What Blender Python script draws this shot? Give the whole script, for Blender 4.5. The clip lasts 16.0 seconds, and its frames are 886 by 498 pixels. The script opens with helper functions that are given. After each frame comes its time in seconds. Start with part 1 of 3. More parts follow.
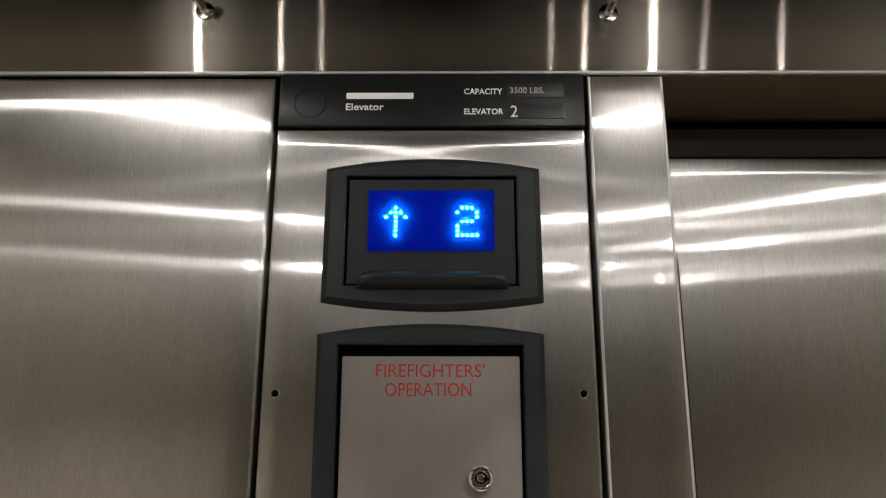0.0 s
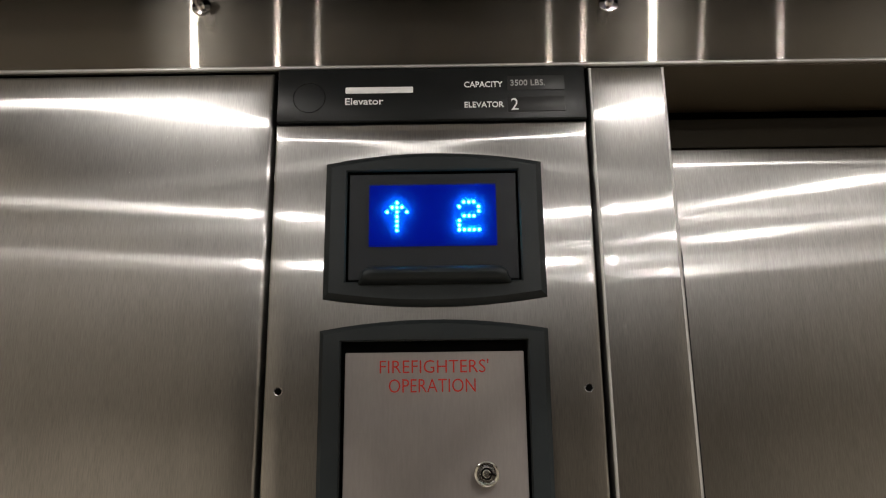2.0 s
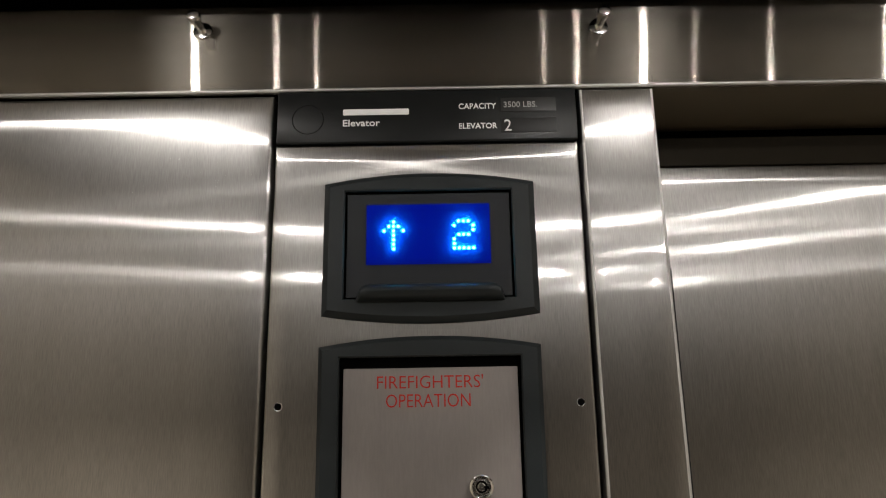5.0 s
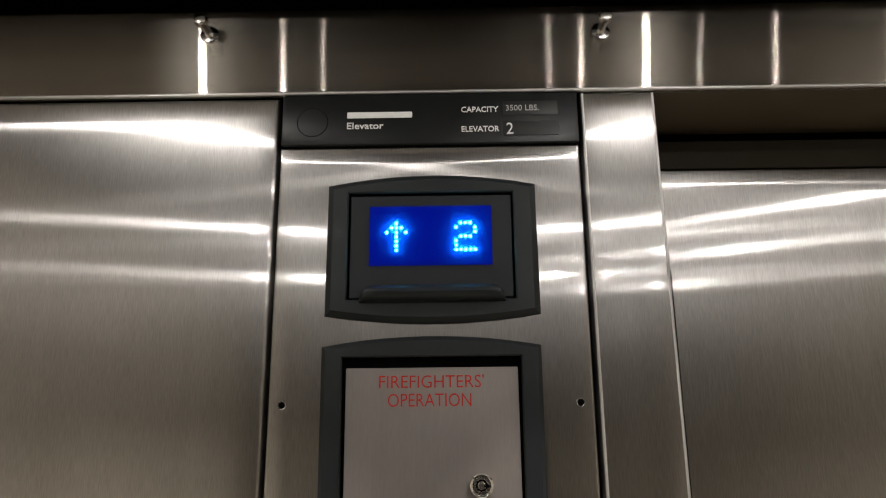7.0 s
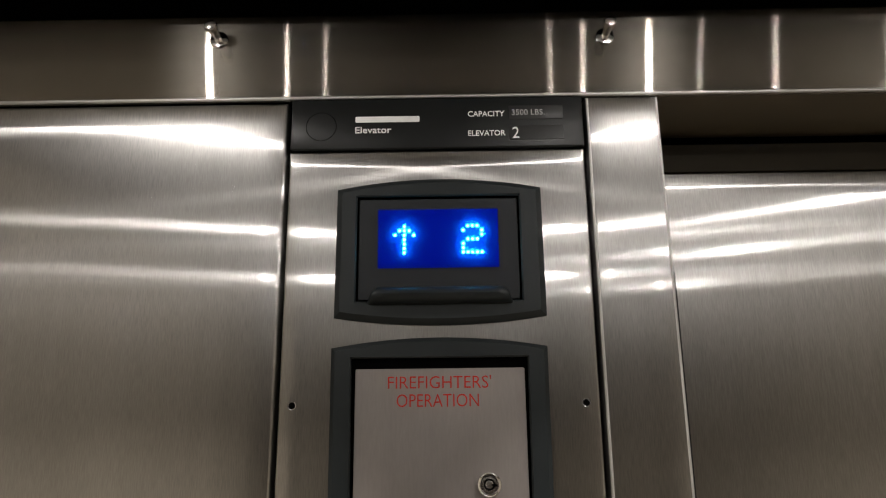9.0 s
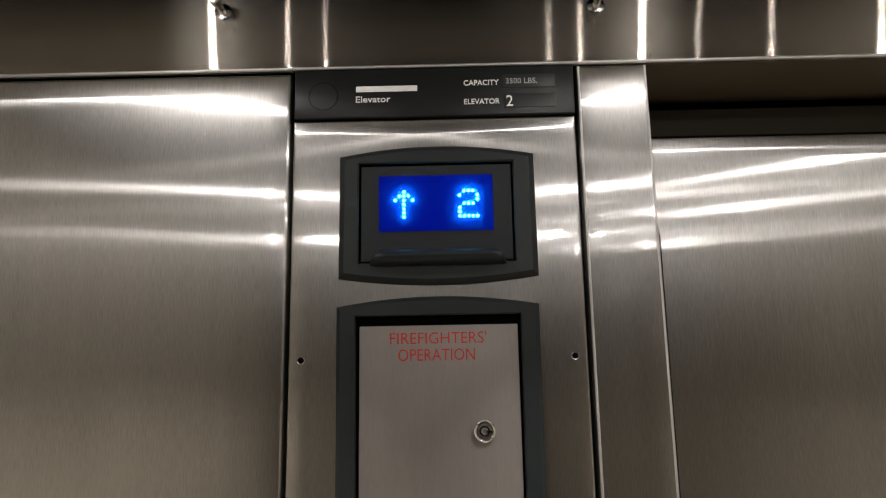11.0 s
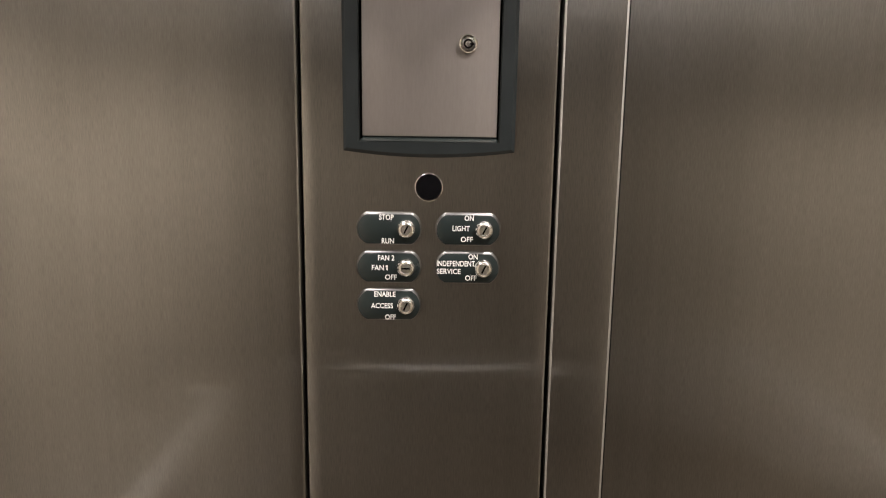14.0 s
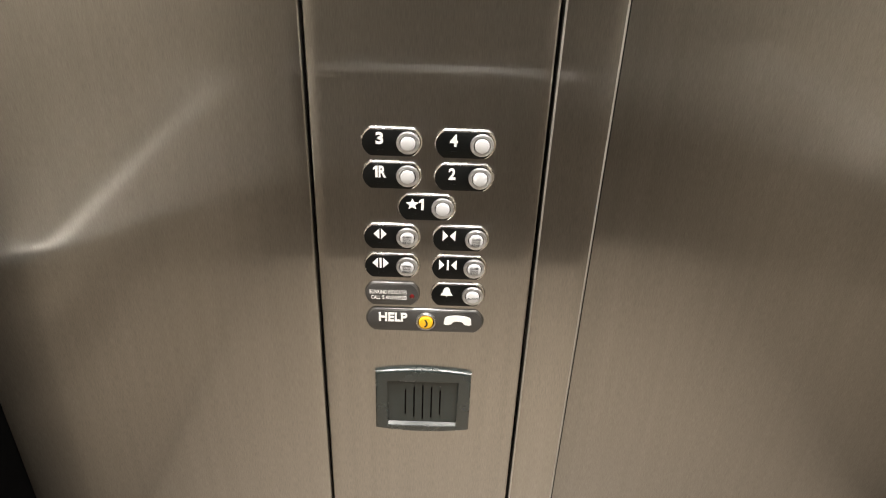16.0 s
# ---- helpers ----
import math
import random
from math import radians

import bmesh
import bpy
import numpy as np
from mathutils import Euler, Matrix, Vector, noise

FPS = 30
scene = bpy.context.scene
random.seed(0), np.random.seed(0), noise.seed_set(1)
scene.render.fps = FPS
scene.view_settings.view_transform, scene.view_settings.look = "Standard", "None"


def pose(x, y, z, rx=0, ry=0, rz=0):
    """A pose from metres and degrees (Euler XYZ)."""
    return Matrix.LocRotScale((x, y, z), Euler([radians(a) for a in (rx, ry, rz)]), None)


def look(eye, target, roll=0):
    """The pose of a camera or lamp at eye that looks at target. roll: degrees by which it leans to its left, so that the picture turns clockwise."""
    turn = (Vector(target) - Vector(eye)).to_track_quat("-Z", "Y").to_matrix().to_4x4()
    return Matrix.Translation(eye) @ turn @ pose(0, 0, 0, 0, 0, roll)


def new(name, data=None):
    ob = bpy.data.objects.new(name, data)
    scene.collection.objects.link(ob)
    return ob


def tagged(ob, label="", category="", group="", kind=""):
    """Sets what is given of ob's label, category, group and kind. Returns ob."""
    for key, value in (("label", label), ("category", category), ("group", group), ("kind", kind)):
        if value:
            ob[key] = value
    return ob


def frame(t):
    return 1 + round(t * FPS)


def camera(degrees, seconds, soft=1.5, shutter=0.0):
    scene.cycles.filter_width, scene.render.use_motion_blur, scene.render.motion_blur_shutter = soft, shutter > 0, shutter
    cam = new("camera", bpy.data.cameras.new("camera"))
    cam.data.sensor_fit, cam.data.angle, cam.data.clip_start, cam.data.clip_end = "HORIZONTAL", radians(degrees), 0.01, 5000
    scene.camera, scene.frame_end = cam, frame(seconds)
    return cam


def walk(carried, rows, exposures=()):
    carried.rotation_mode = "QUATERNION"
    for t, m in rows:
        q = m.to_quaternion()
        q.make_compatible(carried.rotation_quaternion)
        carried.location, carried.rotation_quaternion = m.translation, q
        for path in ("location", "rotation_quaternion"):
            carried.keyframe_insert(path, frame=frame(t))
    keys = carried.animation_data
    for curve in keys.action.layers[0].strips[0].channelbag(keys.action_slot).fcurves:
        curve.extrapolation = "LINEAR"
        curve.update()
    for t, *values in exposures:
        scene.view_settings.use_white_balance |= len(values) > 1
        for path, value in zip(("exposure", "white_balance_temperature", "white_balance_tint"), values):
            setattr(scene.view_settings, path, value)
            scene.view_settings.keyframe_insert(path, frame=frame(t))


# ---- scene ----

# ---- camera and its path: height and distance in metres, front panel at y = 0 ----
cam = camera(65.00, 16.0, soft=1.1)
PATH = [
    (0, (0.0152, -0.6211, 1.8071), (0.0098, 0.3498, 2.0467), 0.078),
    (0.5, (0.0142, -0.6177, 1.8034), (0.0064, 0.3517, 2.0485), -0.266),
    (1, (0.0183, -0.6138, 1.8031), (0.0054, 0.3562, 2.0458), -0.557),
    (1.5, (0.0158, -0.6130, 1.8032), (0.0041, 0.3567, 2.0471), -0.710),
    (2, (0.0123, -0.6157, 1.8070), (0.0083, 0.3564, 2.0414), -0.716),
    (2.5, (0.0142, -0.6169, 1.8037), (0.0100, 0.3526, 2.0488), -1.073),
    (3, (0.0135, -0.6205, 1.8066), (0.0123, 0.3493, 2.0504), -1.300),
    (3.5, (0.0146, -0.6260, 1.8052), (0.0129, 0.3414, 2.0584), -1.250),
    (4, (0.0148, -0.6306, 1.8135), (0.0122, 0.3394, 2.0565), -1.159),
    (6.5, (0.0167, -0.6382, 1.8066), (0.0166, 0.3290, 2.0603), -0.622),
    (7, (0.0190, -0.6420, 1.8089), (0.0090, 0.3264, 2.0580), -0.586),
    (7.5, (0.0164, -0.6437, 1.8031), (0.0069, 0.3224, 2.0611), -0.463),
    (8, (0.0139, -0.6438, 1.8043), (0.0041, 0.3228, 2.0607), -0.413),
    (8.5, (0.0120, -0.6486, 1.8113), (0.0023, 0.3203, 2.0584), -0.525),
    (10.8, (0.0106, -0.6779, 1.7944), (0.0036, 0.2879, 2.0536), -0.832),
    (11, (0.0160, -0.6915, 1.8048), (0.0033, 0.2901, 1.9956), -1.026),
    (11.2, (0.0308, -0.7018, 1.7943), (-0.0000, 0.2880, 1.9331), -0.736),
    (11.5, (0.0103, -0.7198, 1.7731), (-0.0017, 0.2767, 1.8565), -0.681),
    (11.7, (0.0030, -0.7387, 1.7590), (-0.0062, 0.2605, 1.7969), -0.591),
    (12, (-0.0121, -0.7786, 1.7451), (0.0061, 0.2213, 1.7402), -0.490),
    (12.5, (0.0023, -0.8250, 1.7158), (0.0149, 0.1747, 1.6962), -0.672),
    (13, (-0.0089, -0.8336, 1.7190), (0.0219, 0.1654, 1.6876), -0.626),
    (13.5, (0.0170, -0.8358, 1.7110), (0.0189, 0.1638, 1.6830), -0.520),
    (13.7, (0.0150, -0.8359, 1.7203), (0.0187, 0.1620, 1.6546), 0.044),
    (14, (0.0102, -0.8202, 1.6713), (0.0205, 0.1638, 1.4931), 0.845),
    (14.2, (0.0032, -0.8155, 1.6357), (0.0248, 0.1563, 1.4007), 1.401),
    (14.5, (0.0277, -0.8119, 1.5757), (0.0313, 0.1361, 1.2573), 1.754),
    (14.7, (0.0283, -0.8190, 1.5450), (0.0364, 0.1171, 1.1931), 2.296),
    (15, (0.0362, -0.8116, 1.5207), (0.0308, 0.0864, 1.0807), 2.370),
    (15.5, (0.0257, -0.8260, 1.4902), (0.0217, 0.0471, 1.0026), 1.889),
    (16, (0.0167, -0.8229, 1.4762), (0.0242, 0.0417, 0.9739), 2.178),
]
walk(cam, [(t, look(eye, target, roll)) for t, eye, target, roll in PATH],
     exposures=[(0.0, -0.22, 6550, 11), (10.8, -0.22, 6550, 11), (11.5, -0.16, 6650, 13), (12.5, 0.0, 6800, 16), (13.5, -0.01, 6800, 16), (14.0, 0.29, 6700, 14), (14.5, 1.17, 6520, 8), (15.0, 1.44, 6500, 4), (15.5, 0.91, 6550, 9), (16.0, 0.82, 6600, 10)])

# ---- the car: inner faces ----
LEFT, RIGHT, REAR = -0.67, 1.16, -1.62
HEAD = 2.136            # underside of the transom
TRANSOM_TOP = 2.236
CEIL = 2.225
DOOR_Y = 0.10
LIGHTS = [(x, y) for x in (-0.331, 0.301) for y in (-0.280, -0.788, -1.283)] + [(x, y) for x, y in ((0.776, -0.496), (0.767, -0.910), (0.767, -1.399))]
LAMP = 3.7            # watts of each downlight beam
GLARE = 1850.0         # brightness of a lamp lens seen from the side

world = bpy.data.worlds.new("world")
scene.world = world
world.use_nodes = True
world.node_tree.nodes["Background"].inputs[0].default_value = (0.02, 0.02, 0.022, 1)
world.node_tree.nodes["Background"].inputs[1].default_value = 0.05


# ---- materials ----
def material(name):
    m = bpy.data.materials.new(name)
    m.use_nodes = True
    nt = m.node_tree
    return m, nt, nt.nodes["Principled BSDF"]


def link(nt, a, b):
    nt.links.new(a, b)


def mapped(nt, scale):
    mp = nt.nodes.new("ShaderNodeMapping")
    mp.inputs["Scale"].default_value = scale
    geo = nt.nodes.new("ShaderNodeNewGeometry")
    link(nt, geo.outputs["Position"], mp.inputs["Vector"])
    return mp.outputs["Vector"]


def noise_tex(nt, scale3, detail=3.0, rough=0.55):
    n = nt.nodes.new("ShaderNodeTexNoise")
    n.inputs["Scale"].default_value = 1.0
    n.inputs["Detail"].default_value = detail
    n.inputs["Roughness"].default_value = rough
    link(nt, mapped(nt, scale3), n.inputs["Vector"])
    return n.outputs["Fac"]


def remap(nt, fac, a, b, lo=0.3, hi=0.7):
    r = nt.nodes.new("ShaderNodeMapRange")
    r.inputs["From Min"].default_value, r.inputs["From Max"].default_value = lo, hi
    r.inputs["To Min"].default_value, r.inputs["To Max"].default_value = a, b
    link(nt, fac, r.inputs["Value"])
    return r.outputs["Result"]


def mix_color(nt, fac, a, b):
    x = nt.nodes.new("ShaderNodeMix")
    x.data_type = "RGBA"
    x.inputs["A"].default_value, x.inputs["B"].default_value = (*a, 1), (*b, 1)
    link(nt, fac, x.inputs["Factor"])
    return x.outputs["Result"]


def bump(nt, bsdf, height, strength, distance):
    b = nt.nodes.new("ShaderNodeBump")
    b.inputs["Strength"].default_value, b.inputs["Distance"].default_value = strength, distance
    link(nt, height, b.inputs["Height"])
    link(nt, b.outputs["Normal"], bsdf.inputs["Normal"])


def brushed(name, grain, polish=(0.0030, 0.024), scratch=(0.0055, 0.27), haze=(0.10, 0.25), share=0.70, dull=0.19, tone=((0.445, 0.437, 0.42), (0.485, 0.475, 0.46)), fine=1100, lines=0.040, hairline=0.115, mid=(0.040, 0.19), sheen=0.25):
    """Brushed stainless steel; grain: the axis along which the brush lines run.
    Four lobes, each with its spread along and across the grain: the polished ground of the metal, deep and shallow scratches in it, a dull haze."""
    m, nt, p = material(name)
    nt.nodes.remove(p)
    hair = {"z": (fine, fine, 70), "x": (70, 70, fine)}[grain]
    broad = {"z": (60, 60, 1.5), "x": (1.5, 1.5, 60)}[grain]
    g = noise_tex(nt, hair, 3.0, 0.65)
    s = noise_tex(nt, broad, 3.0, 0.6)
    soil = noise_tex(nt, (9, 9, 7), 5.0, 0.62)
    v = nt.nodes.new("ShaderNodeCombineXYZ")
    v.inputs[{"x": 0, "z": 2}[grain]].default_value = 1.0
    color = mix_color(nt, remap(nt, s, 0, 1), *tone)
    hairs = nt.nodes.new("ShaderNodeMix")
    hairs.data_type, hairs.blend_type = "RGBA", "MULTIPLY"
    hairs.inputs["Factor"].default_value = 1.0
    link(nt, color, hairs.inputs["A"])
    link(nt, mix_color(nt, remap(nt, g, 0, 1, 0.36, 0.64), (1 - hairline,) * 3, (1 + hairline,) * 3), hairs.inputs["B"])
    color = hairs.outputs["Result"]
    lobes = []
    for kind, (along, across) in (("BECKMANN", polish), ("GGX", scratch), ("GGX", mid), ("BECKMANN", haze)):
        gl = nt.nodes.new("ShaderNodeBsdfAnisotropic")
        gl.distribution = kind
        gl.inputs["Anisotropy"].default_value = 1 - math.sqrt(along / across)
        r = math.sqrt(math.sqrt(along * across))
        mul = nt.nodes.new("ShaderNodeMath")
        mul.operation = "MULTIPLY"
        link(nt, remap(nt, soil, r * 0.95, r * 1.08, 0.35, 0.7), mul.inputs[0])
        if len(lobes) == 1:
            link(nt, remap(nt, g, 1 - lines, 1 + lines, 0.4, 0.6), mul.inputs[1])
        else:
            mul.inputs[1].default_value = 1.0
        link(nt, mul.outputs[0], gl.inputs["Roughness"])
        link(nt, color, gl.inputs["Color"])
        link(nt, v.outputs[0], gl.inputs["Tangent"])
        lobes.append(gl)
    out = lobes[0].outputs[0]
    for amount, lobe in ((share, lobes[1]), (sheen, lobes[2]), (dull, lobes[3])):
        mx = nt.nodes.new("ShaderNodeMixShader")
        mx.inputs[0].default_value = amount
        link(nt, out, mx.inputs[1])
        link(nt, lobe.outputs[0], mx.inputs[2])
        out = mx.outputs[0]
    link(nt, out, nt.nodes["Material Output"].inputs["Surface"])
    return m


def plain(name, color, rough, metal=0.0, vary=0.12, grain=900, relief=0.00004, scale=30, spec=0.5):
    m, nt, p = material(name)
    p.inputs["Specular IOR Level"].default_value = spec
    n = noise_tex(nt, (scale, scale, scale), 4.0, 0.6)
    dark = tuple(c * (1 - vary) for c in color)
    light = tuple(min(1, c * (1 + vary)) for c in color)
    link(nt, mix_color(nt, remap(nt, n, 0, 1), dark, light), p.inputs["Base Color"])
    f = noise_tex(nt, (grain, grain, grain), 2.0)
    link(nt, remap(nt, n, rough * 0.85, rough * 1.15), p.inputs["Roughness"])
    p.inputs["Metallic"].default_value = metal
    if relief:
        bump(nt, p, f, 0.6, relief)
    return m


def glowing(name, color, strength, base=(0.02, 0.02, 0.02), rough=0.3):
    m, nt, p = material(name)
    p.inputs["Base Color"].default_value = (*base, 1)
    p.inputs["Roughness"].default_value = rough
    p.inputs["Emission Color"].default_value = (*color, 1)
    p.inputs["Emission Strength"].default_value = strength
    return m


STEEL = brushed("steel_vertical_grain", "z")
STEEL_DOOR = brushed("steel_door_grain", "z", (0.004, 0.030), scratch=(0.0058, 0.28), share=0.80, dull=0.32, tone=((0.385, 0.377, 0.362), (0.42, 0.41, 0.396)))
# The transom's tone is lowered: its dim reflections are partly put into the colour.
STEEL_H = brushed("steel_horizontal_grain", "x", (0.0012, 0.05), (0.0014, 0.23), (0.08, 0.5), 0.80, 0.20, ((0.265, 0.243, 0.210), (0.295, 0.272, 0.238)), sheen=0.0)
STEEL_LID = brushed("steel_satin_lid", "z", (0.30, 0.34), (0.60, 0.62), (0.80, 0.85), 0.6, 0.5, ((0.330, 0.300, 0.284), (0.350, 0.318, 0.301)), 420, 0.05, 0.03, sheen=0.0)
NICKEL = plain("worn_nickel", (0.72, 0.68, 0.62), 0.34, 1.0, 0.20, 260, 0.0003, scale=220)
BARREL = plain("polished_barrel", (0.80, 0.78, 0.75), 0.20, 1.0, 0.06, relief=0)
CHROME = plain("chrome", (0.75, 0.74, 0.72), 0.12, 1.0, 0.04, relief=0)
SILVER = plain("satin_silver", (0.66, 0.65, 0.64), 0.26, 1.0, 0.06)
BEAD = plain("rolled_edge", (0.56, 0.55, 0.53), 0.55, 1.0, 0.02, relief=0, scale=5)
RING = plain("satin_collar", (0.84, 0.85, 0.87), 0.42, 1.0, 0.05)
SATIN = plain("satin_rail_steel", (0.86, 0.85, 0.82), 0.42, 0.45, 0.05)
CHARCOAL = plain("charcoal_plastic", (0.019, 0.0235, 0.0250), 0.42, 0, 0.08, 1500, 0.00004, spec=0.3)
SPEAKER = plain("slate_speaker_plastic", (0.0185, 0.0255, 0.0255), 0.26, 0, 0.06, relief=0, spec=0.9)
PANEL = plain("charcoal_panel", (0.017, 0.0195, 0.0225), 0.50, 0, 0.06, 1500, 0.00003, spec=0.3)
SLATE = plain("slate_plastic", (0.0185, 0.0255, 0.0255), 0.24, 0, 0.08, 1500, 0.00003, spec=0.6)
DUSK = plain("grey_plate", (0.044, 0.043, 0.042), 0.34, 0, 0.10, 1500, 0.00004, spec=0.6)
PEWTER = plain("dull_pewter_rim", (0.20, 0.20, 0.20), 0.36, 1.0, 0.08)
BLACK = plain("black_plastic", (0.0035, 0.004, 0.004), 0.45, 0, 0.15, 1200, 0.00004, spec=0.18)
PLATE = plain("black_header_plastic", (0.0075, 0.0085, 0.0085), 0.42, 0, 0.15, 1200, 0.00004, spec=0.25)
GLOSS = plain("gloss_black", (0.004, 0.004, 0.005), 0.08, 0, 0.1, relief=0)
# Near-black that stands in for the deep shade of gaps, slots and holes.
VOID = plain("gap_shade_black", (0.003, 0.003, 0.003), 0.9, 0, 0.2, relief=0, spec=0.0)
WHITE = plain("white_ink", (0.86, 0.86, 0.85), 0.5, 0, 0.05)
GREYINK = plain("grey_ink", (0.42, 0.42, 0.41), 0.5, 0, 0.05)
INK = plain("dark_ink", (0.012, 0.012, 0.012), 0.5, 0, 0.1)
RED = plain("red_paint_fill", (0.58, 0.045, 0.032), 0.75, 0, 0.15, scale=300, relief=0, spec=0.1)
LENS = plain("frosted_white_button", (0.53, 0.535, 0.55), 0.30, 0, 0.04, relief=0)
YELLOW = plain("yellow_button", (0.85, 0.48, 0.02), 0.35, 0, 0.06, relief=0)
RUBY = plain("red_jewel", (0.10, 0.008, 0.008), 0.15, 0, 0.1, relief=0)
WINDOW_GREY = plain("number_window", (0.0095, 0.0100, 0.0095), 0.55, 0, 0.15, relief=0)
SCREEN = glowing("blue_screen", (0.0, 0.004, 0.80), 0.20, (0.0, 0.008, 0.15), 0.6)
SCREEN.node_tree.nodes["Principled BSDF"].inputs["Specular IOR Level"].default_value = 0.1
DOT = glowing("lit_dot", (0.06, 0.62, 1.0), 55.0)
COVER, nt, p = material("frosted_screen_cover")
nt.nodes.remove(p)
clear, frost, cover_mix = nt.nodes.new("ShaderNodeBsdfTransparent"), nt.nodes.new("ShaderNodeBsdfTranslucent"), nt.nodes.new("ShaderNodeMixShader")
frost.inputs["Color"].default_value = (0.0, 0.20, 1.0, 1)
cover_mix.inputs[0].default_value = 0.30
link(nt, clear.outputs[0], cover_mix.inputs[1])
link(nt, frost.outputs[0], cover_mix.inputs[2])
link(nt, cover_mix.outputs[0], nt.nodes["Material Output"].inputs["Surface"])
BULB = glowing("lamp_lens", (1.0, 0.955, 0.905), GLARE)
REARWALL = plain("rear_panel", (0.036, 0.031, 0.025), 0.12, 0, 0.10, 300, 0.00005, 5)
# Soffit and header: shade of the recess above the door, put into their colour.
SOFFIT = plain("shaded_soffit_metal", (0.120, 0.100, 0.070), 0.4, 0, 0.1, 300, 0, 6)
HEADER = plain("shaded_header_metal", (0.017, 0.014, 0.0095), 0.6, 0, 0.15, 300, 0, 6, spec=0.05)
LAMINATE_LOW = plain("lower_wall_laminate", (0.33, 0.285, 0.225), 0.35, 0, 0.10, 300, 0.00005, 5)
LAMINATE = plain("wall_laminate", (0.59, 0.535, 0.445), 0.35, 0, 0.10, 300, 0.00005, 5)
# Pale material of the strip added for the steel to reflect.
BOUNCE = plain("pale_ceiling_bounce", (0.78, 0.77, 0.75), 0.4, 0, 0.05, 300, 0, 8)
CEILING = plain("ceiling_panel", (0.075, 0.051, 0.028), 0.4, 0, 0.08, 300, 0, 8)
FLOOR = plain("vinyl_floor", (0.155, 0.132, 0.104), 0.35, 0, 0.22, 400, 0.0001, 40)


# ---- mesh helpers ----
def empty_at(name, place, label, category, group=""):
    e = new(name)
    e.location = place
    e.empty_display_size = 0.02
    return tagged(e, label, category, group)


def mesh_of(name, bm, mat, smooth=False):
    me = bpy.data.meshes.new(name)
    bmesh.ops.recalc_face_normals(bm, faces=bm.faces)
    bm.to_mesh(me)
    bm.free()
    me.materials.append(mat)
    if smooth:
        me.shade_smooth()
        me.set_sharp_from_angle(angle=radians(35))
    return me


def part(name, bm, mat, parent=None, label="", smooth=True):
    ob = new(name, mesh_of(name, bm, mat, smooth))
    if parent:
        ob.parent = parent
        top = Vector((0, 0, 0))
        p = parent
        while p:
            top += p.location
            p = p.parent
        ob.data.transform(Matrix.Translation(-top))
    if label:
        tagged(ob, label)
    return ob


def box(x0, x1, y0, y1, z0, z1, bevel=0.0, segs=2):
    bm = bmesh.new()
    bmesh.ops.create_cube(bm, size=1)
    for v in bm.verts:
        v.co = Vector(((x0 + x1) / 2 + v.co.x * (x1 - x0), (y0 + y1) / 2 + v.co.y * (y1 - y0), (z0 + z1) / 2 + v.co.z * (z1 - z0)))
    if bevel:
        bmesh.ops.bevel(bm, geom=bm.edges[:], offset=bevel, segments=segs, affect="EDGES", profile=0.5)
    return bm


def inset_ring(pts, d):
    """A convex outline (x, z), counter-clockwise, moved inwards by d."""
    n, out = len(pts), []
    for i in range(n):
        a, b, c = (Vector(pts[k % n]) for k in (i - 1, i, i + 1))
        n1 = Vector((-(b - a).y, (b - a).x)).normalized()
        n2 = Vector((-(c - b).y, (c - b).x)).normalized()
        m = (n1 + n2).normalized()
        out.append(b + m * (d / max(0.3, m.dot(n1))))
    return [(v.x, v.y) for v in out]


def loft(rings, cap_front=True, cap_back=False):
    """Rings of (points (x, z), y), joined one to the next."""
    bm = bmesh.new()
    made = [[bm.verts.new((x, y, z)) for x, z in pts] for pts, y in rings]
    for r, s in zip(made, made[1:]):
        for i in range(len(r)):
            j = (i + 1) % len(r)
            bm.faces.new((r[i], r[j], s[j], s[i]))
    if cap_front:
        bm.faces.new(made[-1])
    if cap_back:
        bm.faces.new(made[0])
    return bm


def plate(pts, back, front, chamfer, drop=None):
    drop = chamfer if drop is None else drop
    return loft([(pts, back), (pts, front + drop), (inset_ring(pts, chamfer * 0.35), front + drop * 0.35), (inset_ring(pts, chamfer), front)])


def frame_ring(outer, inner, back, front, chamfer, inner_back):
    """A frame whose outline and opening have as many points as each other."""
    return loft([(outer, back), (outer, front + chamfer), (inset_ring(outer, chamfer), front),
                 (inset_ring(inner, -0.0012), front), (inner, front + 0.0012), (inner, inner_back)], cap_front=False)


def frame_round(outer, inner, back, front, radius, inner_back, steps=5):
    """A frame whose outer edge is a quarter round."""
    arc = [(inset_ring(outer, radius * (1 - math.cos(math.pi / 2 * k / steps))), front + radius * (1 - math.sin(math.pi / 2 * k / steps))) for k in range(1, steps + 1)]
    return loft([(outer, back), (outer, front + radius), *arc, (inset_ring(inner, -0.0012), front), (inner, front + 0.0012), (inner, inner_back)], cap_front=False)


def rounded(w, h, r, cx=0.0, cz=0.0, n=7):
    pts = []
    for k, (sx, sz) in enumerate(((1, 1), (-1, 1), (-1, -1), (1, -1))):
        for i in range(n):
            a = math.pi / 2 * (k + i / (n - 1))
            pts.append((cx + sx * (w / 2 - r) + r * math.cos(a), cz + sz * (h / 2 - r) + r * math.sin(a)))
    return pts


